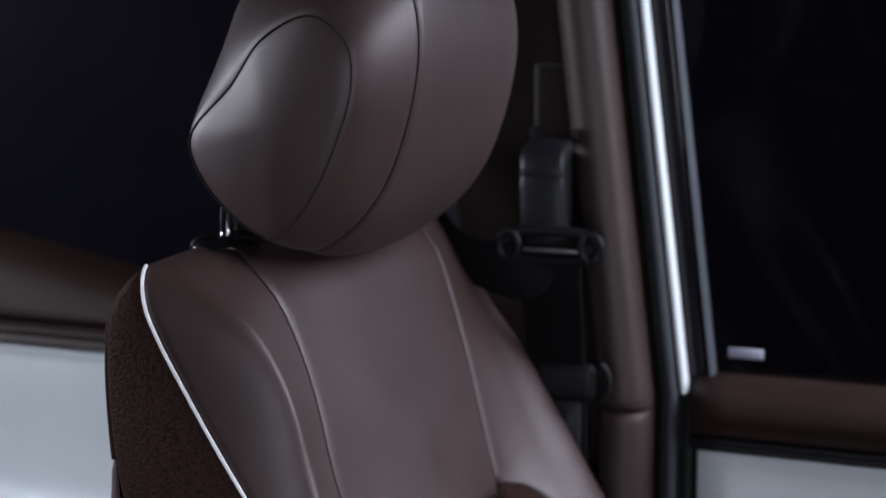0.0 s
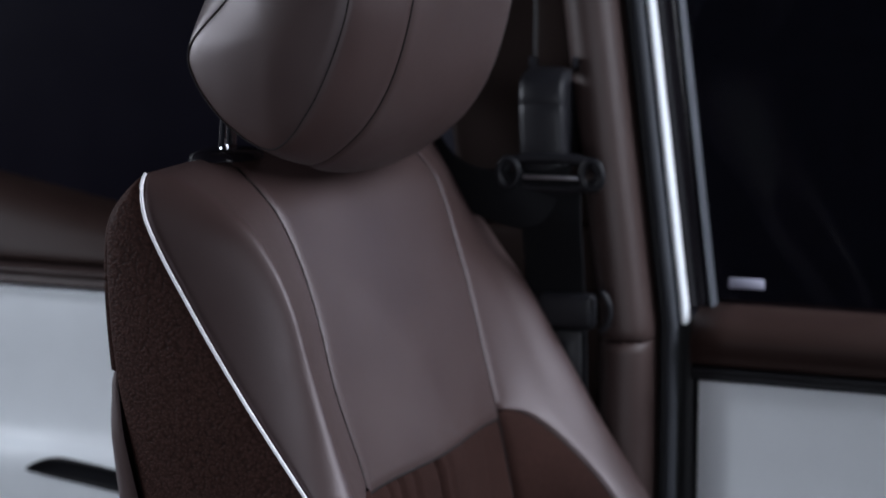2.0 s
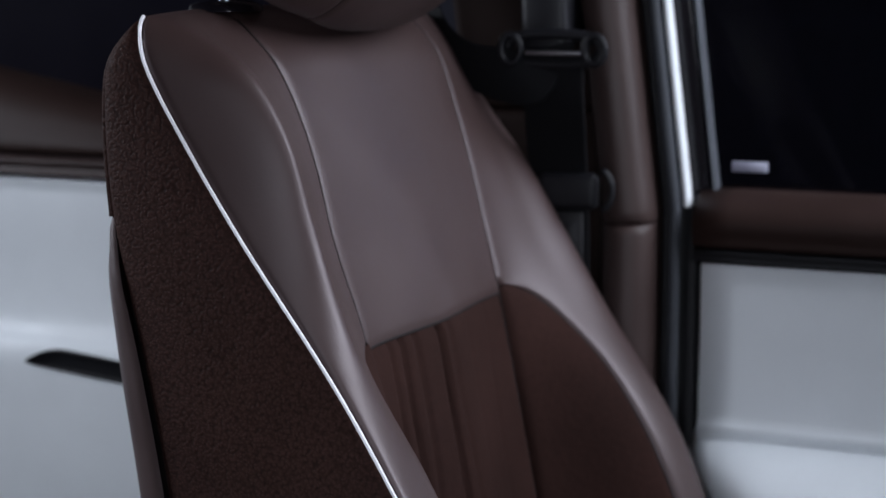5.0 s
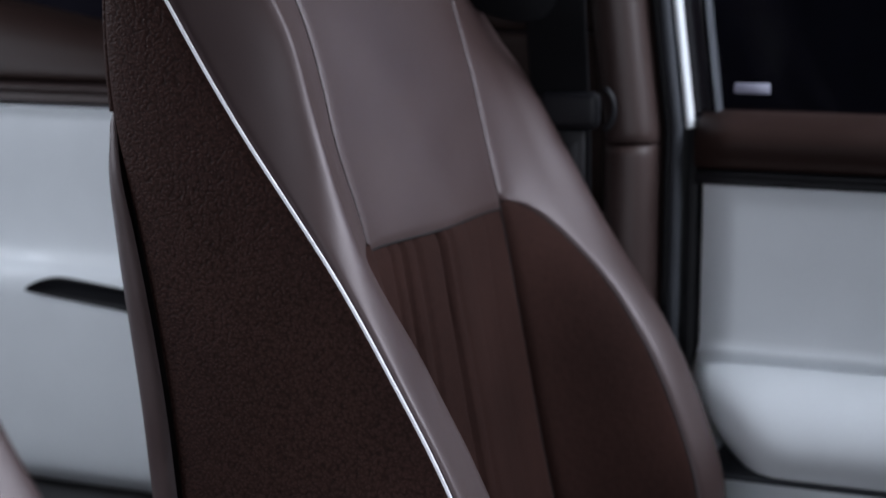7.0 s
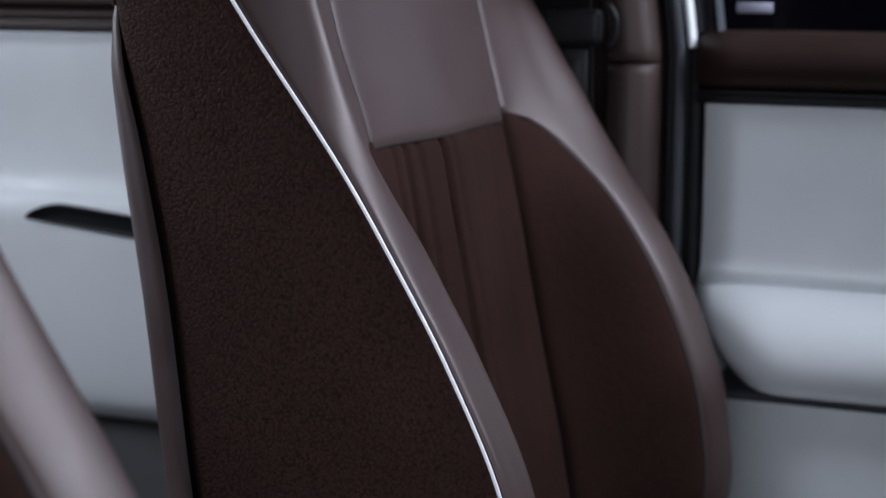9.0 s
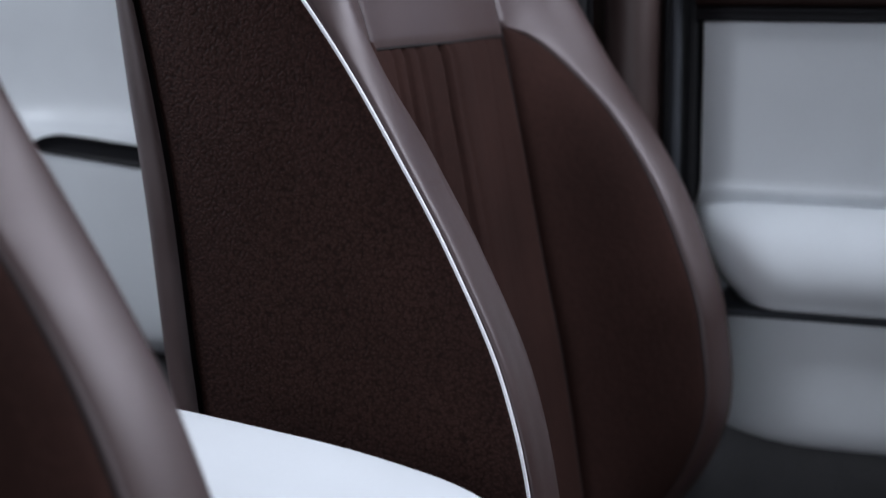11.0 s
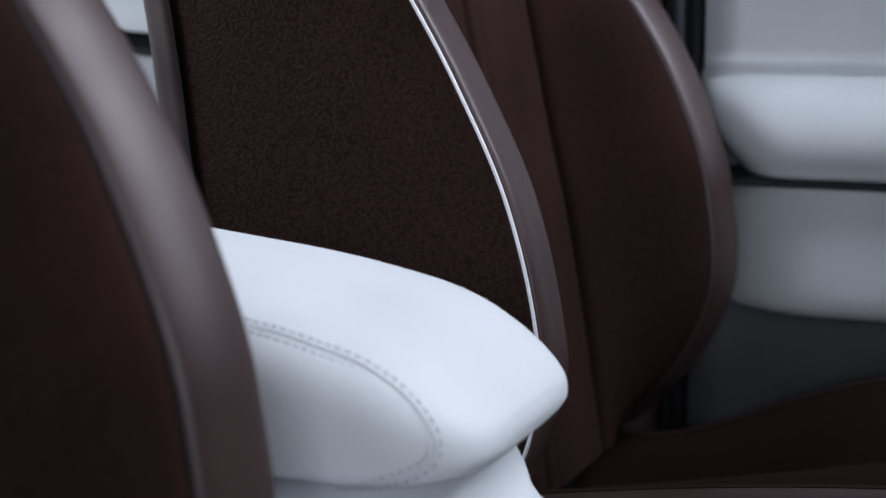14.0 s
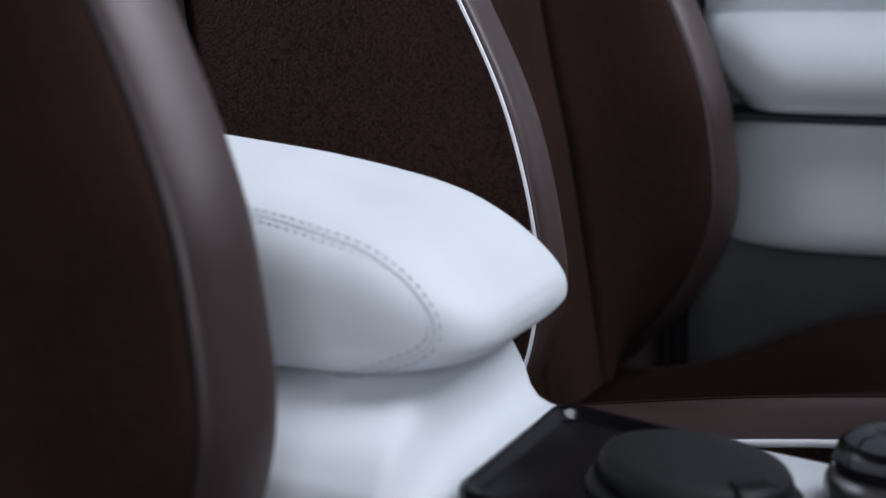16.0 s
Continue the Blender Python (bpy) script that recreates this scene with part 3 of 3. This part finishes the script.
    for r, z in ((0.0455, 0.3090), (0.0478, 0.3105), (0.0482, 0.3175), (0.0470, 0.3200), (0.0430, 0.3224), (0.0360, 0.3238), (0.0345, 0.3230), (0.0340, 0.3200)):
        for i in range(13):
            e = max(0, abs(i / 6 - 1) - 0.86) / 0.14
            a = radians(-125 + 20 * (i / 6 - 1) * (1 - 0.05 * e))
            vs.append((cx + (r - 0.0015 * e) * math.cos(a), cy + (r - 0.0015 * e) * math.sin(a), z - 0.0028 * e * e + slope * r * math.sin(a)))
    mesh_object("lid_tab", vs, grid_faces(8, 13), BLACK, tray, "black lid tab")

    # rotary controller with two satin keys
    kx, ky = 0.696, 0.056
    knob = turned("rotary_knob", [(0.036, 0.2900), (0.037, 0.2990), (0.0375, 0.3040), (0.0365, 0.3100), (0.0345, 0.3135), (0.033, 0.3145)], kx, ky, STEEL, thing, "satin metal rotary control")
    turned("knob_top", [(0.0335, 0.3146), (0.0335, 0.3190), (0.031, 0.3260), (0.024, 0.3310), (0.010, 0.3330)], kx, ky, GLOSS, knob, "gloss black top")
    for k in range(3):
        a0, a1 = radians(100 + 38 * k), radians(134 + 38 * k)
        vs = []
        for r, z in ((0.0332, 0.3200), (0.0325, 0.3235), (0.0245, 0.3318), (0.015, 0.3330)):
            vs += [(kx + r * math.cos(a0 + (a1 - a0) * i / 8), ky + r * math.sin(a0 + (a1 - a0) * i / 8), z) for i in range(9)]
        mesh_object("knob_key", vs, grid_faces(4, 9), GREYSEAL, knob, "satin grey key")
    return adopt(thing)


console()


# ---- far side: doors, pillar ----
def extrude_profile(name, prof, y0, y1, mat, parent=None, label="", steps=24, shape=None, per=5):
    """A moulding: a profile (x, z) drawn along y."""
    c = catmull([(a, 0, b) for a, b in prof], per, False)
    verts = []
    for i in range(steps + 1):
        y = y0 + (y1 - y0) * i / steps
        for p in c:
            q = Vector((p.x, y, p.z))
            verts.append(shape(q) if shape else q)
    k = len(c)
    return mesh_object(name, verts, grid_faces(steps + 1, k) + [tuple(range(k)), tuple(range(steps * k, steps * k + k))], mat, parent, label)


def lean(v):
    """Pillar and window frame lean to the rear as they rise over the sill."""
    return Vector((v[0], v[1] + 0.128 * max(0, v[2] - 0.70), v[2]))


def stitches(parent, x, z, y0, y1, step=0.0075, mat=BROWN_THREAD):
    """A row of thread stitches along a door band."""
    y = y0
    while y + step < y1:
        tube("stitch", [(x, y, z), (x - 0.0006, y + step * 0.32, z), (x, y + step * 0.64, z)], 0.0006, mat, parent, sides=5)
        y += step


def front_door():
    thing = empty("front_door", (1.40, 0.0, 0.2), "white and brown front door trim with padded armrest", "car door")
    y0, y1 = -0.45, 0.322
    extrude_profile("upper_trim", [(1.43, 0.715), (1.405, 0.7145), (1.384, 0.711), (1.368, 0.702), (1.361, 0.690), (1.364, 0.677), (1.372, 0.667), (1.43, 0.667)], y0, y1, TRIM, thing, "brown leather upper door trim")
    band = extrude_profile("stitched_band", [(1.43, 0.6665), (1.371, 0.666), (1.368, 0.660), (1.372, 0.654), (1.43, 0.654)], y0, y1, RUBBER, thing, "dark stitched band")
    stitches(band, 1.3685, 0.6635, 0.12, 0.318)
    stitches(band, 1.3692, 0.6568, 0.12, 0.318)
    extrude_profile("door_panel", [(1.43, 0.6535), (1.376, 0.653), (1.373, 0.645), (1.374, 0.58), (1.373, 0.52), (1.373, 0.497), (1.43, 0.40)], y0, y1 - 0.006, PANEL, thing, "white door panel")

    def rounded_end(q):
        f = min(1.0, max(0.0, (0.495 - q.z) / 0.083)) ** 1.6
        w = max(0.0, (q.y - 0.10) / (y1 - 0.10)) ** 2
        return Vector((q.x + (1.40 - q.x) * max(0, (q.y - 0.25) / 0.072) ** 2 * 0.5, q.y - 0.052 * f * w, q.z))
    def lower_end(q):
        return Vector((q.x + (1.42 - q.x) * max(0, (q.y - 0.20) / (y1 - 0.20)) ** 2 * 0.96, q.y, q.z))
    extrude_profile("armrest", [(1.40, 0.503), (1.375, 0.500), (1.350, 0.491), (1.328, 0.477), (1.314, 0.460), (1.308, 0.442), (1.311, 0.425), (1.322, 0.4150), (1.40, 0.4125)], y0, y1, PANEL, thing, "padded white door armrest", 40, rounded_end)
    extrude_profile("armrest_joint", [(1.43, 0.4135), (1.334, 0.4130), (1.330, 0.410), (1.334, 0.4065), (1.43, 0.406)], y0, 0.300, GREYSEAL, thing, "dark joint under the armrest")
    extrude_profile("lower_panel", [(1.43, 0.4058), (1.342, 0.4055), (1.332, 0.402), (1.326, 0.37), (1.318, 0.335), (1.316, 0.312), (1.324, 0.300), (1.345, 0.295), (1.43, 0.294)], y0, y1, PANEL, thing, "white lower door panel", 40, lower_end)
    extrude_profile("door_pocket", [(1.43, 0.293), (1.362, 0.292), (1.352, 0.2), (1.35, 0.05), (1.43, 0.04)], y0, y1, POCKET, thing, "charcoal plastic door pocket")
    box("door_edge", (1.385, y1 + 0.001, 0.05), (1.43, y1 + 0.012, 0.70), RUBBER, thing, "", 0.003)
    box("window_frame", (1.395, 0.311, 0.71), (1.42, 0.334, 1.5), GLOSS, thing, "gloss black window frame", 0.004, 3, lean)
    box("window_channel", (1.394, 0.3070, 0.713), (1.412, 0.3108, 1.5), GREYSEAL, thing, "", 0.002, 2, lean)
    pane = box("window_pane", (1.409, -0.45, 0.70), (1.413, 0.3105, 1.5), GLASS, thing, "clear window glass before the dark studio", 0, 1, lean)
    pane.visible_shadow = False
    return adopt(thing)


front_door()
tagged(box("window_sticker", (1.4068, 0.268, 0.7295), (1.4086, 0.299, 0.7385), LABEL, bevel=0.0006, seg=1), "small white label on the dark window glass", "label")


def upright(name, prof, z0, z1, mat, thing, label="", turn=0.005):
    """A trim piece drawn upwards from a plan outline (x, y), with softened ends."""
    c = catmull([(a, b, 0) for a, b in prof], 6, False)
    verts, n = [], 40
    for i in range(n + 1):
        e = i / n
        z = z0 + (z1 - z0) * (0.5 - 0.5 * math.cos(math.pi * e))
        d = max(0, 1 - min(z - z0, z1 - z) / 0.006)
        verts += [lean((p.x + turn * d * d, p.y, z)) for p in c]
    k = len(c)
    return mesh_object(name, verts, grid_faces(n + 1, k) + [tuple(range(k)), tuple(range(n * k, (n + 1) * k))], mat, thing, label)


def pillar():
    thing = empty("door_pillar", (1.37, 0.42, 0.0), "brown trimmed door pillar with black seals", "pillar", kind="structure")
    edge = [(1.395, 0.355), (1.370, 0.355), (1.354, 0.358), (1.344, 0.366), (1.340, 0.379), (1.344, 0.391), (1.356, 0.400), (1.378, 0.404), (1.395, 0.405)]
    upright("upper_trim", edge, 0.688, 1.5, PILLAR, thing, "brown upper pillar trim")
    upright("lower_trim", edge, 0.05, 0.6865, PILLAR, thing, "brown lower pillar trim")
    # the well's colour is darkened to stand for the shade in the recess
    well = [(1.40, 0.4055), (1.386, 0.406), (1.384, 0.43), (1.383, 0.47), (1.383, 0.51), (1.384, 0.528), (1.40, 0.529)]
    upright("belt_well", well, 0.78, 1.5, SHADED_TRIM, thing, "recessed brown trim behind the belt, shaded in its colour")
    upright("lower_well", well, 0.05, 0.779, SHADED_TRIM, thing, "brown lower belt well, shaded in its colour")
    box("seal_carrier", (1.382, 0.3460, 0.05), (1.397, 0.3545, 0.70), RUBBER, thing, "", 0.003)
    box("seal_carrier", (1.382, 0.3460, 0.70), (1.397, 0.3545, 1.5), RUBBER, thing, "", 0.003, 3, lean)
    box("door_gap", (1.400, 0.3345, 0.05), (1.425, 0.3545, 0.70), RUBBER, thing, "black rubber in the door gap", 0.002)
    box("door_gap", (1.400, 0.3345, 0.70), (1.425, 0.3545, 1.5), RUBBER, thing, "black rubber in the door gap", 0.002, 3, lean)
    heights = [0.42, 0.56, 0.70] + [0.75 + 0.05 * k for k in range(16)]
    tube("seal", [lean((1.372, 0.3400, z)) for z in heights], 0.0054, SEALGREY, thing, "dark grey rubber door seal", 14)
    tube("seal_lip", [lean((1.377, 0.3485, z)) for z in heights], 0.0028, RUBBER, thing, "", 8)
    box("body_edge", (1.376, 0.3285, 0.70), (1.394, 0.3332, 1.5), PAINT, thing, "white painted body edge", 0.0015, 3, lean)
    box("rear_seal", (1.378, 0.530, 0.05), (1.40, 0.540, 1.5), GREYSEAL, thing, "grey rear door seal", 0.002, 2, lean)
    box("rear_frame", (1.385, 0.541, 0.05), (1.41, 0.64, 1.5), RUBBER, thing, "black rear window frame", 0.002, 2, lean)
    # slot of the height adjuster
    box("slider_slot", (1.376, 0.425, 0.90), (1.3835, 0.470, 0.985), RUBBER, thing, "dark belt slider slot", 0.003, 3)
    # brown cover, in the same trim colour with the recess shade painted in
    box("slider_cover", (1.372, 0.4275, 0.90), (1.377, 0.466, 0.9815), SHADED_TRIM, thing, "brown belt slider cover", 0.003, 3)
    return adopt(thing)


pillar()


def seat_belt():
    thing = empty("seat_belt", (1.30, 0.42, 0.83), "black seat belt with guide loop on the door pillar", "seat belt")
    # guide cover: a curved black cap that hooks over the top
    prof = [(1.345, 0.921), (1.318, 0.923), (1.300, 0.918), (1.291, 0.906), (1.288, 0.880), (1.288, 0.838)]
    c = catmull([(a, 0, b) for a, b in prof], 6, False)
    for nm, i0, i1, mat in (("guide_cap", 0, 21, BLACK), ("guide_cover", 21, len(c) - 1, BLACK)):
        sec, verts = c[i0:i1 + 1], []
        for k, p in enumerate(sec):
            a, b = sec[max(k - 1, 0)], sec[min(k + 1, len(sec) - 1)]
            d = (b - a).normalized()
            nrm = Vector((-d.z, 0, d.x))
            if nrm.x > 0:
                nrm = -nrm
            gap = 0.0012 if (k == 0 and i0) or (k == len(sec) - 1 and not i0) else 0
            for y, h in ((0.4125, -0.010), (0.4125, -0.002), (0.4145, 0.000), (0.418, 0.0012), (0.4315, 0.0018), (0.445, 0.0012), (0.4485, 0.000), (0.4505, -0.002), (0.4505, -0.010)):
                q = p + nrm * (h - gap)
                verts.append((q.x, y + 0.05 * max(0, q.z - 0.84), q.z))
        mesh_object(nm, verts, grid_faces(len(sec), 9), mat, thing, "black plastic belt guide cover")
    box("guide_core", (1.294, 0.424, 0.842), (1.372, 0.446, 0.912), BLACK, thing, "", 0.004)
    # guide loop
    loop = []
    for k in range(40):
        a = 2 * math.pi * k / 40
        ca, sa = math.cos(a), math.sin(a)
        loop.append((1.286, 0.4225 + 0.0405 * math.copysign(abs(ca) ** 0.7, ca), 0.8385 + 0.0125 * math.copysign(abs(sa) ** 0.8, sa)))
    tube("guide_loop", loop, 0.0046, BLACK, thing, "black plastic guide loop", 12, closed=True)
    for y in (0.3865, 0.4585):
        ring = [(1.281, y + 0.0085 * math.cos(2 * math.pi * k / 24), 0.8385 + 0.0115 * math.sin(2 * math.pi * k / 24)) for k in range(24)]
        tube("loop_end", ring, 0.0032, BLACK, thing, "rounded end of the guide loop", 10, closed=True)
    box("guide_bar", (1.279, 0.398, 0.834), (1.285, 0.446, 0.8375), STEEL, thing, "steel belt bar", 0.0012, 2)

    def webbing(name, rows, label):
        """A flat band; rows: middle and half-width vector."""
        mids = catmull([r[0] for r in rows], 10, False)
        half = catmull([r[1] for r in rows], 10, False)
        verts = []
        for m, h in zip(mids, half):
            n = Vector((-0.0008, 0, 0))
            verts += [m - h + n, m - h * 0.93 + n * 1.6, m + h * 0.93 + n * 1.6, m + h + n, m + h - n, m - h - n]
        return mesh_object(name, verts, grid_faces(len(mids), 6, True), WEB, thing, label)
    webbing("webbing", [((1.283, 0.4225, 0.838), (0, 0.0265, 0)), ((1.288, 0.4235, 0.80), (0, 0.0262, 0)), ((1.312, 0.427, 0.74), (0, 0.026, 0)), ((1.328, 0.429, 0.66), (0, 0.026, 0)), ((1.345, 0.43, 0.40), (0, 0.026, 0)), ((1.36, 0.43, 0.10), (0, 0.026, 0))], "black belt webbing")
    webbing("webbing", [((1.288, 0.430, 0.842), (0, 0.026, -0.004)), ((1.282, 0.448, 0.818), (0, 0.016, 0.022)), ((1.285, 0.485, 0.820), (0, 0.008, 0.023)), ((1.30, 0.525, 0.838), (0, -0.004, 0.019)), ((1.325, 0.560, 0.875), (0, -0.012, 0.014)), ((1.345, 0.60, 0.93), (0, -0.012, 0.010))], "black belt webbing drawn to the rear")
    # tongue with its rounded rim
    box("tongue", (1.307, 0.392, 0.703), (1.322, 0.444, 0.734), BLACK, thing, "black plastic belt tongue", 0.006, 4)
    arc = [radians(-80 + 16 * k) for k in range(11)]
    tube("tongue_rim", [(1.309, 0.389 - 0.011 * math.cos(a), 0.7205 + 0.017 * math.sin(a)) for a in arc], 0.0028, BLACK, thing, "rounded tongue rim", 10)
    box("latch_plate", (1.317, 0.406, 0.656), (1.320, 0.430, 0.700), MATT, thing, "dark latch plate", 0.001, 2)
    box("latch_slot", (1.3162, 0.412, 0.664), (1.3168, 0.425, 0.691), RUBBER, thing, "", 0.0002, 1)
    return adopt(thing)


seat_belt()


def rear_door():
    thing = empty("rear_door", (1.36, 1.1, 0.2), "white and brown rear door trim with black handle slot", "car door")
    y0, y1 = 0.64, 1.6

    def rise(q):
        return Vector((q.x, q.y, q.z + max(0, q.z - 0.735) / 0.04 * 0.19 * (q.y - 0.87)))
    extrude_profile("upper_trim", [(1.40, 0.775), (1.362, 0.773), (1.336, 0.766), (1.320, 0.750), (1.318, 0.728), (1.40, 0.727)], y0, y1, TRIM, thing, "brown leather upper door trim", shape=rise)
    band = extrude_profile("stitched_band", [(1.40, 0.7265), (1.306, 0.726), (1.302, 0.717), (1.306, 0.708), (1.40, 0.708)], y0, y1, PILLAR, thing, "dark stitched band")
    stitches(band, 1.3018, 0.7205, 0.85, 1.02)
    stitches(band, 1.3018, 0.7135, 0.85, 1.02)
    # panel with a swelling armrest and a slot cut through it
    prof = [(1.40, 0.7075), (1.312, 0.707), (1.306, 0.69), (1.308, 0.62), (1.306, 0.575), (1.300, 0.556), (1.292, 0.545), (1.288, 0.53), (1.287, 0.515), (1.287, 0.49), (1.289, 0.42), (1.294, 0.365), (1.303, 0.340), (1.325, 0.326), (1.40, 0.322)]
    def fold(q):
        """A shallow fold that runs out to a point above the handle slot."""
        k = min(1, max(0, (q.y - 0.938) / 0.06))
        d = (q.z - 0.556 - 0.004 * k) / (0.004 + 0.020 * k)
        return Vector((q.x + 0.002 * min(1, k * 2) * math.exp(-d * d * 2), q.y, q.z))
    extrude_profile("door_panel", prof, y0, y1, PANEL, thing, "white rear door panel", 120, fold, 12)
    extrude_profile("door_pocket", [(1.40, 0.3215), (1.332, 0.321), (1.325, 0.312), (1.325, 0.10), (1.335, 0.06), (1.40, 0.055)], y0, y1, POCKET, thing, "charcoal plastic door pocket")
    # handle slot: rounded black pocket, set into a shallow lip
    def slot(name, x, grow, mat, label):
        pts = [(0.960 + grow, 0.5285), (0.950, 0.536 + grow), (0.928, 0.5425 + grow), (0.90, 0.5415 + grow), (0.84, 0.536 + grow), (0.74, 0.528 + grow), (0.70, 0.522), (0.74, 0.505 - grow), (0.84, 0.515 - grow), (0.90, 0.521 - grow), (0.935, 0.5245 - grow), (0.953, 0.5265 - grow)]
        c = catmull([(0, a, b) for a, b in pts], 5)
        n, verts = len(c), []
        for dx, k in ((0.006, 1.0), (-0.001, 1.0), (-0.0018, 0.97), (-0.0010, 0.90), (-0.0007, 0.3)):
            verts += [(x + dx, 0.83 + (p.y - 0.83) * (1 - (1 - k) * 0.2), 0.527 + (p.z - 0.527) * k) for p in c]
        return mesh_object(name, verts, grid_faces(5, n, True) + [tuple(range(4 * n, 5 * n))], mat, thing, label)
    slot("handle_slot", 1.2862, 0.0, BLACK, "black recessed door handle slot")
    box("window_pane", (1.385, y0, 0.776), (1.389, y1, 1.5), TINT, thing, "dark tinted window glass", 0)
    return adopt(thing)


rear_door()
# closes the car in front of the seats, below the windscreen
slab("wall_front", (0.12, -0.38, 0.0), (1.35, -0.30, 0.79), BLACK, "plain dark bulkhead below the windscreen", "bulkhead")
